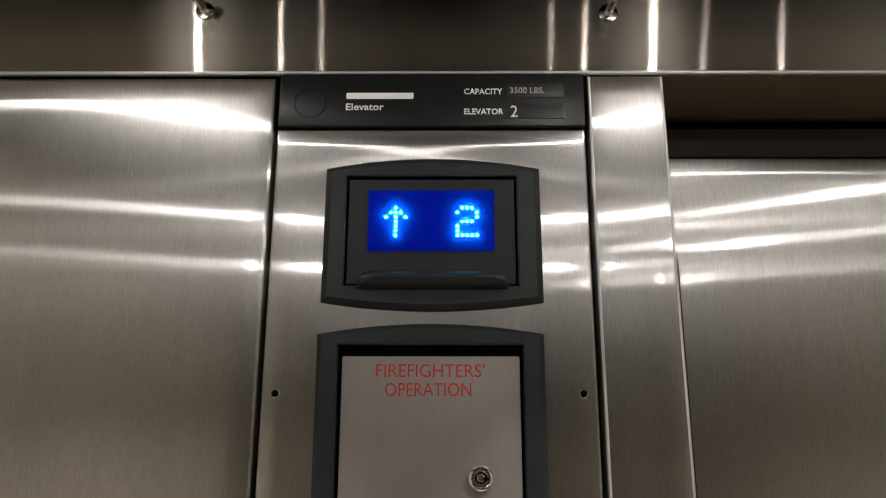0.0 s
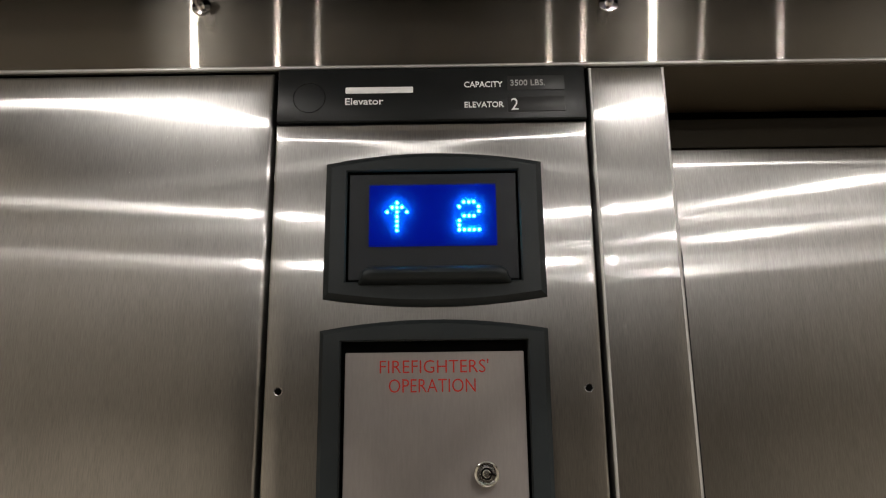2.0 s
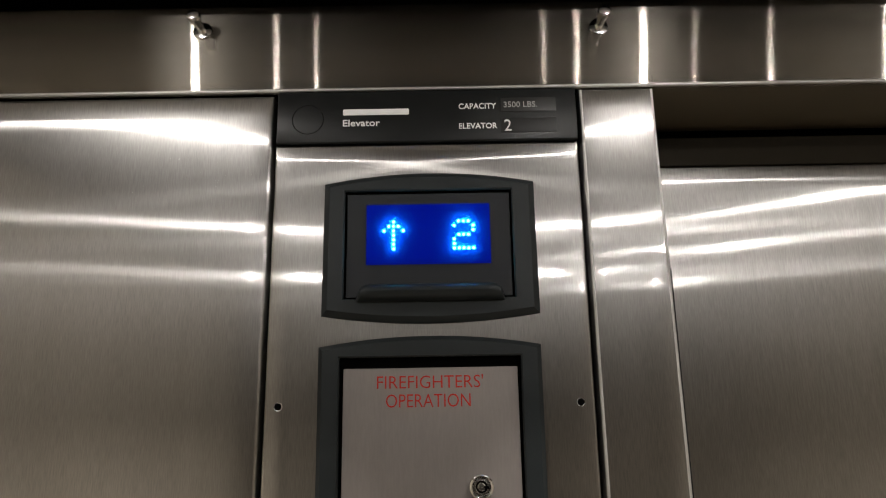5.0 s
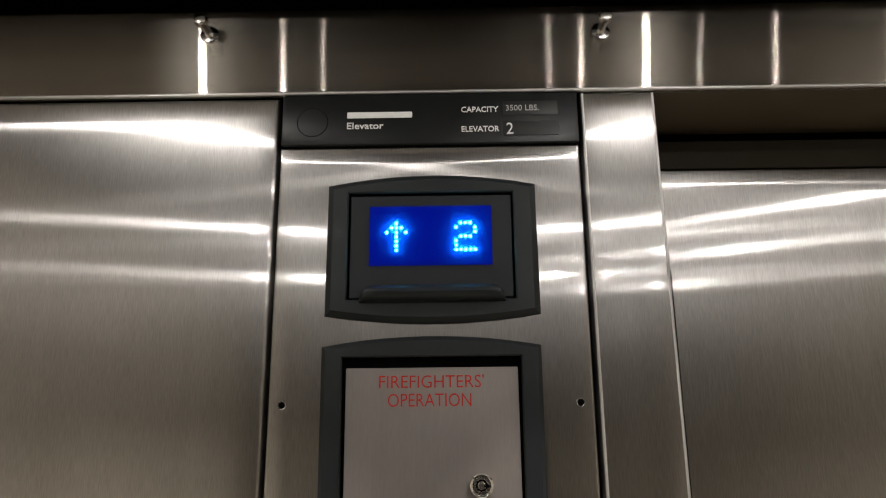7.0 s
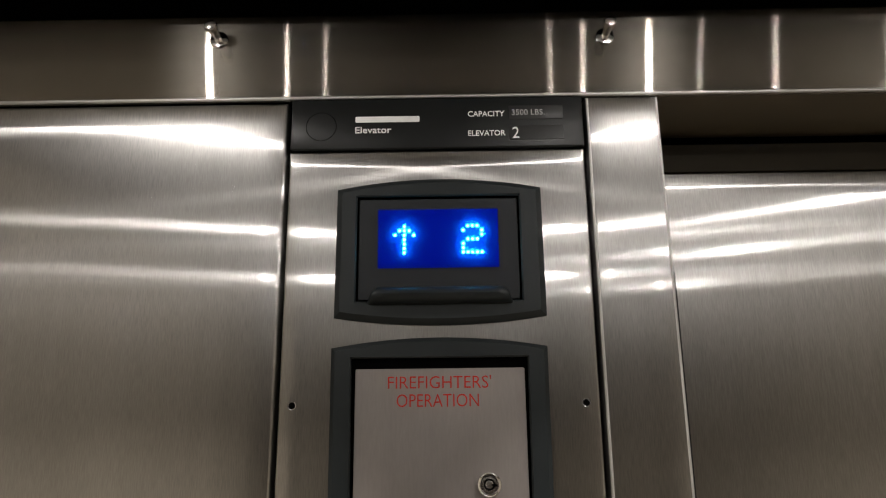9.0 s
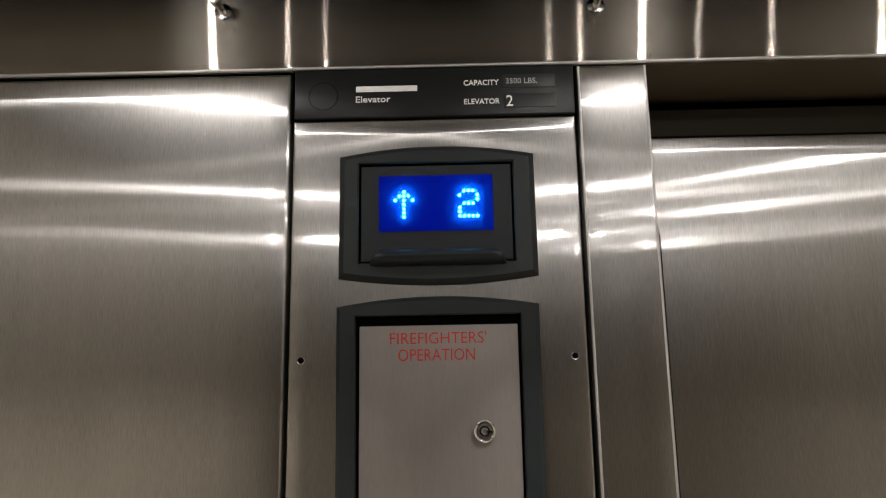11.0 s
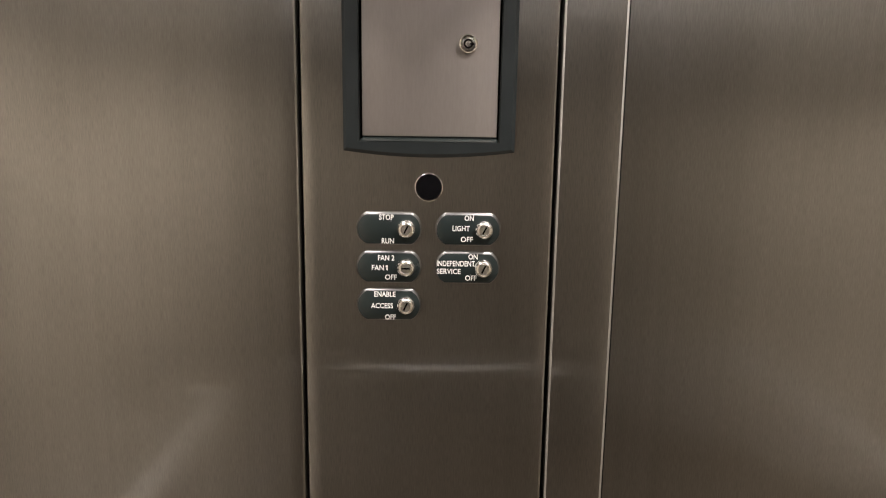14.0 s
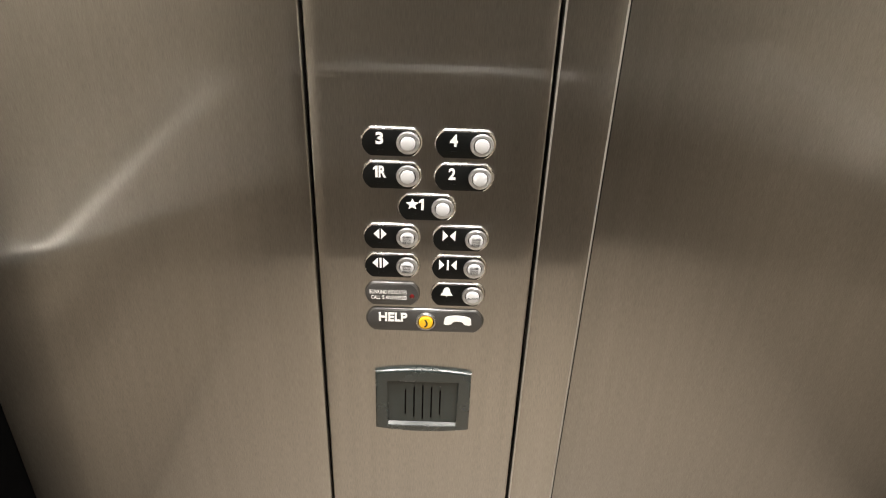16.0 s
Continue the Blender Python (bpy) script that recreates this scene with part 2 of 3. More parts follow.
def bulged(w, h, r, cx=0.0, cz=0.0, n=11):
    """A plate with straight top and bottom edges and rounded ends of radius r, wider than half its height."""
    a0 = math.asin(h / 2 / r)
    pts = [(cx + w / 2 - r + r * math.cos(a0 * (2 * i / (n - 1) - 1)), cz + r * math.sin(a0 * (2 * i / (n - 1) - 1))) for i in range(n)]
    return pts + [(cx - w / 2 + r - r * math.cos(a0 * (2 * i / (n - 1) - 1)), cz - r * math.sin(a0 * (2 * i / (n - 1) - 1))) for i in range(n)]


def bowed(w_top, w_low, h, bow_top, bow_low, cx, cz, n=12):
    """A plate with upright sides and bowed top and bottom edges; n points an edge."""
    pts = []
    for i in range(n):
        u = i / (n - 1)
        pts.append((cx + w_top * (0.5 - u), cz + h / 2 + bow_top * (1 - (2 * u - 1) ** 2)))
    for i in range(n):
        u = i / (n - 1)
        pts.append((cx - w_low * (0.5 - u), cz - h / 2 - bow_low * (1 - (2 * u - 1) ** 2)))
    return pts


def turned(profile, cx, cz, seg=40, close=True):
    """A turned part about the y axis: profile of (radius, y)."""
    bm = bmesh.new()
    rings = []
    for r, y in profile:
        rings.append([bm.verts.new((cx + r * math.cos(2 * math.pi * i / seg), y, cz + r * math.sin(2 * math.pi * i / seg))) for i in range(seg)])
    for a, b in zip(rings, rings[1:]):
        for i in range(seg):
            j = (i + 1) % seg
            bm.faces.new((a[i], a[j], b[j], b[i]))
    if close:
        bm.faces.new(rings[-1])
    return bm


def sheet(x0, x1, z0, z1, y, depth, warp, step=0.02, edge=0.0016, sides=True):
    """A folded metal panel facing -y with softly rounded edges and a slight unevenness of the metal."""
    def line(a, b):
        n = max(3, int((b - a) / step))
        inner = [a + edge + (b - a - 2 * edge) * i / n for i in range(n + 1)]
        return [a, a + edge * 0.13, a + edge * 0.5, *inner, b - edge * 0.5, b - edge * 0.13, b]

    def lip(v, a, b):
        d = min(v - a, b - v)
        return 0.0 if d >= edge - 1e-9 else edge - math.sqrt(max(0.0, edge ** 2 - (edge - d) ** 2))

    xs, zs = line(x0, x1), line(z0, z1)
    bm = bmesh.new()
    grid = [[bm.verts.new((x, y + warp(x, z) + max(lip(x, x0, x1), lip(z, z0, z1)), z)) for x in xs] for z in zs]
    for r, s in zip(grid, grid[1:]):
        for i in range(len(xs) - 1):
            bm.faces.new((r[i], r[i + 1], s[i + 1], s[i]))
    rim = grid[0] + [r[-1] for r in grid[1:]] + grid[-1][-2::-1] + [r[0] for r in grid[-2:0:-1]]
    back = [bm.verts.new((v.co.x, y + depth, v.co.z)) for v in rim]
    for i in range(len(rim)):
        j = (i + 1) % len(rim)
        bm.faces.new((rim[j], rim[i], back[i], back[j]))
    return bm


def uneven(amp, seed, lx=0.31, lz=0.43):
    r = random.Random(seed)
    waves = [(r.uniform(0.6, 1.4) / lx, r.uniform(0.5, 1.5) / lz, r.uniform(0, 6.28), r.uniform(0.4, 1.0)) for _ in range(5)]

    def f(x, z):
        return amp * sum(w * math.sin(2 * math.pi * (a * x + b * z * (1 if i % 2 else -1)) + p) for i, (a, b, p, w) in enumerate(waves)) / 3
    return f


def text_bm(words, x0, x1, z0, z1, y, depth=0.0004, thin=0.0, shear=0.0):
    """Raised lettering that fills the given width and height, facing -y."""
    cu = bpy.data.curves.new("lettering", "FONT")
    cu.body = words
    cu.offset = thin
    cu.resolution_u = 3
    cu.extrude = 0.02
    ob = bpy.data.objects.new("lettering", cu)
    scene.collection.objects.link(ob)
    me = bpy.data.meshes.new_from_object(ob.evaluated_get(bpy.context.evaluated_depsgraph_get()))
    bpy.data.objects.remove(ob)
    bpy.data.curves.remove(cu)
    bm = bmesh.new()
    bm.from_mesh(me)
    bpy.data.meshes.remove(me)
    lo = Vector([min(v.co[k] for v in bm.verts) for k in range(3)])
    hi = Vector([max(v.co[k] for v in bm.verts) for k in range(3)])
    for v in bm.verts:
        u, w, d = ((v.co[k] - lo[k]) / (hi[k] - lo[k]) for k in range(3))
        v.co = Vector((x0 + u * (x1 - x0) + shear * (w - 0.5), y + depth * (0.5 - d) * 2 if d < 0.5 else y - depth, z0 + w * (z1 - z0)))
    return bm


def poly_bm(pts, y, depth=0.0005):
    return loft([(pts, y + depth), (pts, y - depth)])


def one_bm(x0, x1, z0, z1, y, depth=0.0006):
    """The figure 1 with its flag."""
    w, h = x1 - x0, z1 - z0
    stem = w * 0.52
    return poly_bm([(x1 - stem, z0), (x1, z0), (x1, z1), (x1 - stem * 0.8, z1), (x0, z1 - h * 0.20), (x0, z1 - h * 0.36), (x1 - stem, z1 - h * 0.27)], y, depth)


def merged(*bms):
    out = bmesh.new()
    for b in bms:
        me = bpy.data.meshes.new("tmp")
        b.to_mesh(me)
        b.free()
        out.from_mesh(me)
        bpy.data.meshes.remove(me)
    return out


def structure(name, bm, mat, label, category, smooth=False):
    return tagged(part(name, bm, mat, None, "", smooth), label, category, "", "structure")


def tube(points, r, seg=16):
    bm = bmesh.new()
    rings = []
    for i, p in enumerate(points):
        a = Vector(points[max(i - 1, 0)])
        b = Vector(points[min(i + 1, len(points) - 1)])
        q = (b - a).to_track_quat("Z", "Y")
        rings.append([bm.verts.new(Vector(p) + q @ Vector((r * math.cos(2 * math.pi * k / seg), r * math.sin(2 * math.pi * k / seg), 0))) for k in range(seg)])
    for a, b in zip(rings, rings[1:]):
        for k in range(seg):
            bm.faces.new((a[k], a[(k + 1) % seg], b[(k + 1) % seg], b[k]))
    bm.faces.new(rings[0])
    bm.faces.new(rings[-1])
    return bm


# ---- the large structure ----
structure("floor", box(LEFT - 0.05, RIGHT + 0.05, REAR - 0.05, 0.30, -0.05, 0.0), FLOOR, "beige speckled vinyl floor of the lift car", "floor")
structure("wall_rear", box(LEFT - 0.05, RIGHT + 0.05, REAR - 0.05, REAR, 0.0, 2.45), REARWALL, "plain grey rear wall of the lift car", "wall")
for side, x0, x1, xj in (("left", LEFT - 0.05, LEFT, LEFT - 0.03), ("right", RIGHT, RIGHT + 0.05, RIGHT + 0.03)):
    w = structure("wall_" + side, box(min(xj, x0 if side == "left" else x1), max(xj, x0 if side == "left" else x1), REAR, -0.14 if side == "left" else 0.30, 0.0, 2.45), VOID, "side wall of grey-beige laminate panels, darker below the handrail", "wall")
    for k in range(3):
        y0, y1 = REAR + 0.494 * k + 0.008, REAR + 0.494 * (k + 1) - 0.008
        dado = 0.86
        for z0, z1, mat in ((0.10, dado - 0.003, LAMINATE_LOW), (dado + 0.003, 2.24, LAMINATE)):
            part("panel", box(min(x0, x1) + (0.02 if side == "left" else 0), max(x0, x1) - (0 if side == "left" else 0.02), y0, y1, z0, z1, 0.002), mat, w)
structure("trim_corner", box(LEFT - 0.05, LEFT - 0.002, -0.14, 0.03, 0.0, 2.45), VOID, "dark shadow gap in the corner of the car", "trim")
structure("ceiling", box(LEFT + 0.03, RIGHT - 0.03, REAR + 0.03, -0.242, CEIL, CEIL + 0.03, 0.003), CEILING, "dark grey hung ceiling with a gap round its edge", "ceiling")
# Added strip, out of direct view: its reflection lightens the steel below the transom.
structure("ceiling_bounce_strip", box(LEFT + 0.03, RIGHT - 0.03, -0.236, -0.07, CEIL, CEIL + 0.03, 0.003), BOUNCE, "added pale ceiling strip that brightens the tops of the steel panels", "ceiling")
structure("ceiling_void", box(LEFT - 0.05, RIGHT + 0.05, REAR - 0.05, 0.05, 2.45, 2.47), VOID, "black void above the hung ceiling", "ceiling")
structure("wall_behind_panels", box(LEFT - 0.05, 0.205, 0.022, 0.06, 0.0, 2.45), VOID, "black backing behind the front panels", "wall")
structure("wall_above_transom", box(LEFT, RIGHT, 0.012, 0.03, TRANSOM_TOP - 0.02, 2.45), VOID, "black void above the transom", "wall")

structure("wall_front", sheet(LEFT, -0.1520, 0.02, HEAD - 0.0025, 0.0, 0.02, uneven(0.00011, 3), 0.02, 0.0036), STEEL,
          "brushed stainless steel front return panel with light scuffs", "wall panel", True)
jamb = structure("door_jamb", sheet(0.1520, 0.2268, 0.02, HEAD - 0.0006, 0.0, DOOR_Y - 0.006, uneven(0.00010, 5), 0.018, 0.0038), STEEL,
          "narrow brushed stainless steel jamb beside the car door", "door jamb", True)
for bx in (0.1541, 0.2245):
    part("edge_bead", tube([(bx, 0.0012, 0.02), (bx, 0.0012, HEAD - 0.002)], 0.0016, 16), BEAD, jamb, "bright rolled edge")
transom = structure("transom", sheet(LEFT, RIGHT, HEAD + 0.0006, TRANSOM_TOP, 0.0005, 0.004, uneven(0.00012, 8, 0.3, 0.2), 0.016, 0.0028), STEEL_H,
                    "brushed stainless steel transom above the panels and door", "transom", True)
part("edge_bead", tube([(LEFT, 0.0012, HEAD + 0.0030), (RIGHT, 0.0012, HEAD + 0.0030)], 0.0020, 16), BEAD, transom, "bright rolled lower edge")
structure("transom_soffit", box(0.19, RIGHT, 0.0046, 0.114, HEAD + 0.001, HEAD + 0.09, 0.0008), SOFFIT, "satin underside of the transom, coloured dark for the shade there", "transom")
structure("door_header", box(0.20, RIGHT, DOOR_Y - 0.004, DOOR_Y + 0.03, 2.0880, 2.1215, 0.001), HEADER, "steel header above the car door, coloured dark for its shaded recess", "header")
# A solid black sheet paints the shade inside the slot over the header.
structure("header_gap_shade", box(0.20, RIGHT, 0.1305, 0.16, 2.0905, 2.3), VOID, "black sheet for the shade in the slot between transom and door header", "trim")
door = empty_at("door_1", (0.5, DOOR_Y, 0.0), "closed brushed stainless steel sliding lift door", "lift door")
tagged(door, kind="structure")
def door_skin(x, z, wave=uneven(0.00015, 12, 0.5, 0.5)):
    """The skin of the door bows out a few millimetres towards its top."""
    return wave(x, z) - 0.021 * max(0.0, z - 1.70) ** 2


part("door_panel", sheet(0.20, RIGHT, 0.012, 2.0870, DOOR_Y, 0.03, door_skin, 0.025), STEEL_DOOR, door)
structure("door_sill", box(0.20, RIGHT, 0.0, 0.16, 0.0, 0.010, 0.002), SILVER, "grooved aluminium door sill", "sill")
lc = empty_at("light_curtain", (0.2285, 0.03, 0.02), "thin black door safety light strip on the jamb", "door sensor")
part("housing", box(0.2262, 0.2292, 0.006, 0.06, 0.02, 1.952, 0.0006), BLACK, lc)


# ---- ceiling lights ----
def downlight(x, y):
    e = empty_at("downlight", (x, y, CEIL), "small round recessed downlight, switched on", "ceiling light", "ceiling downlights")

    def flat(profile, close):
        bm = bmesh.new()
        rings = [[bm.verts.new((x + r * math.cos(2 * math.pi * i / 32), y + r * math.sin(2 * math.pi * i / 32), z)) for i in range(32)] for r, z in profile]
        for a, b in zip(rings, rings[1:]):
            for i in range(32):
                bm.faces.new((a[i], a[(i + 1) % 32], b[(i + 1) % 32], b[i]))
        if close:
            bm.faces.new(rings[-1])
        return bm
    part("trim_ring", flat([(0.034, CEIL), (0.033, CEIL - 0.0016), (0.020, CEIL - 0.0016), (0.0058, CEIL + 0.0004)], False), SILVER, e)
    part("lens", flat([(0.0050, CEIL + 0.0003), (0.0049, CEIL - 0.0030), (0.0044, CEIL - 0.0052), (0.0032, CEIL - 0.0068), (0.0014, CEIL - 0.0075)], True), BULB, e, "warm white lit lens", False)
    lamp = bpy.data.lights.new("downlight_lamp", "AREA")
    lamp.shape, lamp.size, lamp.energy, lamp.color = "DISK", 0.020, LAMP, (1.0, 0.945, 0.88)
    lamp.spread = radians(84)
    ob = new("downlight_lamp", lamp)
    ob.location = (x, y, CEIL - 0.012)
    return e


for lx, ly in LIGHTS:
    downlight(lx, ly)


# ---- handrails ----
RAIL_Z = 0.885


def handrail(a, b, out, mat=SATIN):
    a, b, out = Vector(a), Vector(b), Vector(out)
    e = empty_at("handrail", a, "polished round steel handrail along the car wall", "handrail", "handrails")
    part("rail", tube([a, a + out * 0.035, a + out * 0.05 + (b - a).normalized() * 0.015, b + out * 0.05 - (b - a).normalized() * 0.015, b + out * 0.035, b], 0.0145), mat, e)
    for u in (0.25, 0.75):
        c = a.lerp(b, u)
        part("bracket", tube([c, c + out * 0.05], 0.008), CHROME, e)
    return e


handrail((LEFT, -0.16, RAIL_Z - 0.010), (LEFT, -1.13, RAIL_Z - 0.010), (1, 0, 0))
handrail((RIGHT, -0.16, RAIL_Z), (RIGHT, REAR + 0.10, RAIL_Z), (-1, 0, 0))
handrail((LEFT + 0.30, REAR, 0.80), (0.42, REAR, 0.80), (0, 1, 0), PEWTER)


# ---- pad hooks on the transom ----
def pad_hook(x, z):
    e = empty_at("pad_hook", (x, 0, z), "small polished steel stud for hanging wall pads", "hook", "pad hooks on the transom")
    part("flange", turned([(0.0095, 0.001), (0.0095, -0.001), (0.008, -0.0018)], x, z, 24), CHROME, e)
    part("pin", turned([(0.0045, -0.001), (0.0042, -0.020), (0.0062, -0.022), (0.0068, -0.026), (0.0055, -0.030), (0.003, -0.031)], x, z, 24), CHROME, e)


pad_hook(-0.228, 2.207)
pad_hook(0.177, 2.204)

# ---- control panel ----
panel = empty_at("control_panel", (0, 0, 0.02), "tall brushed stainless steel car operating panel", "control panel")
part("faceplate", sheet(-0.1478, 0.1478, 0.02, 2.0800, 0.0, 0.02, uneven(0.00012, 21, 0.2, 0.4), 0.016, 0.0030), STEEL, panel)
for hx in (-0.135, 0.135):
    part("screw_hole", turned([(0.0040, 0.0004), (0.0039, -0.0004), (0.0031, -0.0003)], hx, 1.83, 24), SILVER, panel, "bright bevel of a screw hole")
    part("screw_hole", turned([(0.0031, -0.0001), (0.0030, -0.0005)], hx, 1.83, 20), VOID, panel, "small dark screw hole")

# header badge
badge = empty_at("name_plate", (0, 0, 2.11), "black plastic header plate with white lettering", "sign plate")
part("plate", plate(rounded(0.2950, 0.0540, 0.0012, 0.0005, 2.1078, 3), 0.02, -0.003, 0.0008), PLATE, badge)
BY = -0.0033
ring = [(0.0155, BY + 0.0006), (0.0155, BY), (0.0150, BY), (0.0150, BY + 0.0006)]
part("emblem", turned(ring, -0.1165, 2.1053, 40, False), GLOSS, badge, "round embossed emblem, black on black")
part("word_bar", plate(rounded(0.065, 0.0065, 0.001, -0.0495, 2.1123), BY + 0.0006, BY - 0.0002, 0.0003), WHITE, badge, "white bar of lettering")
for words, x0, x1, z0, z1, mat in (("Elevator", -0.082, -0.0455, 2.0973, 2.1043, WHITE), ("CAPACITY", 0.032, 0.069, 2.1138, 2.1198, WHITE),
                                   ("ELEVATOR", 0.032, 0.0695, 2.0928, 2.0988, WHITE)):
    part("lettering", text_bm(words, x0, x1, z0, z1, BY, 0.0004, 0.012), mat, badge, "white printed lettering", False)
for zc, words, tx in ((2.1178, "3500 LBS.", 0.033), (2.0958, "2", 0.0068)):
    w = part("number_window", plate(rounded(0.0545, 0.0150, 0.0006, 0.1008, zc, 3), BY + 0.0008, BY - 0.0002, 0.0003), WINDOW_GREY, badge, "dark grey insert")
    h = 0.0030 if len(words) > 2 else 0.0060
    part("lettering", text_bm(words, 0.0765, 0.0765 + tx, zc - h, zc + h, BY - 0.0004), GREYINK if len(words) > 2 else WHITE, w, "pale printed lettering", False)

# position indicator
ind = empty_at("position_indicator", (0, 0, 1.973), "charcoal floor indicator with a lit blue dot-matrix screen", "indicator")
outer = bowed(0.200, 0.201, 0.1275, 0.010, 0.008, 0.002, 1.9740)
inner = bowed(0.158, 0.158, 0.104, 0.0, 0.0, 0.001, 1.977)
bez = part("bezel", frame_ring(outer, inner, 0.0, -0.0075, 0.0058, -0.003), CHARCOAL, ind)
part("shadow_gap", box(-0.0785, 0.0805, -0.0012, -0.0004, 1.9245, 2.0295), VOID, ind, "black gap round the inner panel", False)
part("backing", box(-0.0760, 0.0780, -0.0034, -0.0014, 1.9268, 2.0266, 0.0005), PANEL, ind, "charcoal plastic panel round the screen", False)
scr = part("screen", box(-0.0575, 0.0590, -0.0036, -0.0028, 1.9575, 2.0155), SCREEN, ind, "lit blue screen with an up arrow and the numeral 2", False)
GLYPHS = {"arrow": ("..#..", ".###.", "#.#.#", "..#..", "..#..", "..#..", "..#.."),
          "two": (".###.", "#...#", "....#", ".###.", "#....", "#....", "#####")}
dot_mesh = None
for glyph, gx in (("arrow", -0.0320), ("two", 0.0340)):
    for r, row in enumerate(GLYPHS[glyph]):
        for c, ch in enumerate(row):
            if ch == "#":
                dx, dz = gx + (c - 2) * 0.0045, 1.9988 - r * 0.0044
                if dot_mesh is None:
                    dot_mesh = mesh_of("dot", turned([(0.0014, 0.0), (0.0014, -0.0005), (0.0010, -0.0008), (0.0005, -0.0009)], 0, 0, 12), DOT, True)
                d = new("dot", dot_mesh)
                d.parent = scr
                d.location = (dx, -0.0036, dz - 1.973)
part("cover", box(-0.0575, 0.0590, -0.0068, -0.0066, 1.9575, 2.0155), COVER, ind, "clear slightly frosted screen cover", False)
# light lip under the screen
bm = bmesh.new()
rows = []
for i in range(25):
    u = i / 24
    x = -0.0675 + 0.139 * u
    e = min(u, 1 - u) * 0.139
    k = min(1.0, math.sqrt(max(0.0, 1 - (1 - min(e / 0.014, 1)) ** 2)) + 0.02)
    prof = []
    for j in range(9):
        a = math.pi * j / 8
        prof.append((x, -0.0045 - 0.017 * k * math.sin(a) ** 0.8, 1.9215 + 0.0165 * k * (1 + math.cos(a)) / 2))
    rows.append([bm.verts.new(p) for p in prof])
for a, b in zip(rows, rows[1:]):
    for j in range(8):
        bm.faces.new((a[j], a[j + 1], b[j + 1], b[j]))
part("lip", bm, CHARCOAL, ind, "rounded charcoal lip under the screen")

# firefighters' cabinet
cab = empty_at("firefighter_cabinet", (0, 0, 1.761), "charcoal framed cabinet with a locked satin steel lid", "cabinet")
outer = bowed(0.2005, 0.1985, 0.2430, 0.009, 0.007, 0.0008, 1.7600)
inner = bowed(0.163, 0.160, 0.2215, 0.0, 0.0, 0.001, 1.7610)
part("frame", frame_ring(outer, inner, 0.0, -0.009, 0.004, -0.001), CHARCOAL, cab)
part("backing", box(-0.082, 0.084, -0.0020, -0.0005, 1.648, 1.874), VOID, cab, "black gap round the lid", False)
LY = -0.0045
lid = part("lid", plate(rounded(0.1560, 0.2065, 0.0012, 0.0012, 1.7588, 3), -0.0015, LY, 0.0006), STEEL_LID, cab, "satin steel lid with red engraved lettering")
part("lettering", text_bm("FIREFIGHTERS'", -0.0465, 0.0480, 1.8440, 1.8555, LY, 0.0002, -0.006), RED, lid, "red engraved lettering", False)
part("lettering", text_bm("OPERATION", -0.0385, 0.0365, 1.8275, 1.8390, LY, 0.0002, -0.006), RED, lid, "red engraved lettering", False)
bm = bmesh.new()
q = [bm.verts.new(p) for p in ((-0.0790, -0.0092, 1.6500), (0.0810, -0.0092, 1.6500), (0.0775, -0.0021, 1.6552), (-0.0755, -0.0021, 1.6552))]
bm.faces.new(q)
part("ledge", bm, SLATE, cab, "sloping ledge that catches the light", False)


def lock(cx, cz, front, parent, r=0.0108, angle=0.1):
    body = part("lock", turned([(r, front + 0.003), (r, front - 0.0022), (r * 0.96, front - 0.0036), (r * 0.86, front - 0.0044), (r * 0.76, front - 0.0040), (r * 0.70, front - 0.0024), (r * 0.68, front + 0.0006)], cx, cz, 40, False), CHROME, parent, "round chrome key lock")
    part("cylinder", turned([(r * 0.69, front - 0.0010), (r * 0.66, front - 0.0022), (r * 0.50, front - 0.0024), (r * 0.47, front - 0.0020), (r * 0.46, front + 0.0002)], cx, cz, 36, False), BARREL, body, "bright face of the lock")
    part("keyway", turned([(r * 0.47, front - 0.0008), (r * 0.28, front - 0.0007)], cx, cz, 32), VOID, body, "dark ring-shaped keyway", False)
    part("core", turned([(r * 0.33, front + 0.0004), (r * 0.32, front - 0.0020), (r * 0.26, front - 0.0026), (r * 0.10, front - 0.0028)], cx, cz, 24), BARREL, body, "bright centre post")
    b = box(0, r * 0.62, front - 0.0027, front - 0.0009, -r * 0.09, r * 0.09)
    bmesh.ops.rotate(b, verts=b.verts, cent=(0, 0, 0), matrix=Matrix.Rotation(angle, 3, "Y"))
    bmesh.ops.translate(b, verts=b.verts, vec=(cx, 0, cz))
    part("notch", b, VOID, body, "", False)
    return body


lock(0.044, 1.7600, LY, lid)

# round sensor window
eye = empty_at("sensor_window", (0.001, 0, 1.5965), "round glossy black lens in a thin chrome ring", "camera lens")
part("ring", turned([(0.0168, 0.001), (0.0166, -0.0018), (0.0156, -0.0022), (0.0150, -0.0012)], 0.001, 1.5965, 48, False), CHROME, eye)
part("glass", turned([(0.0152, -0.0010), (0.010, -0.0016), (0.004, -0.0019)], 0.001, 1.5965, 48), GLOSS, eye, "glossy black domed lens")


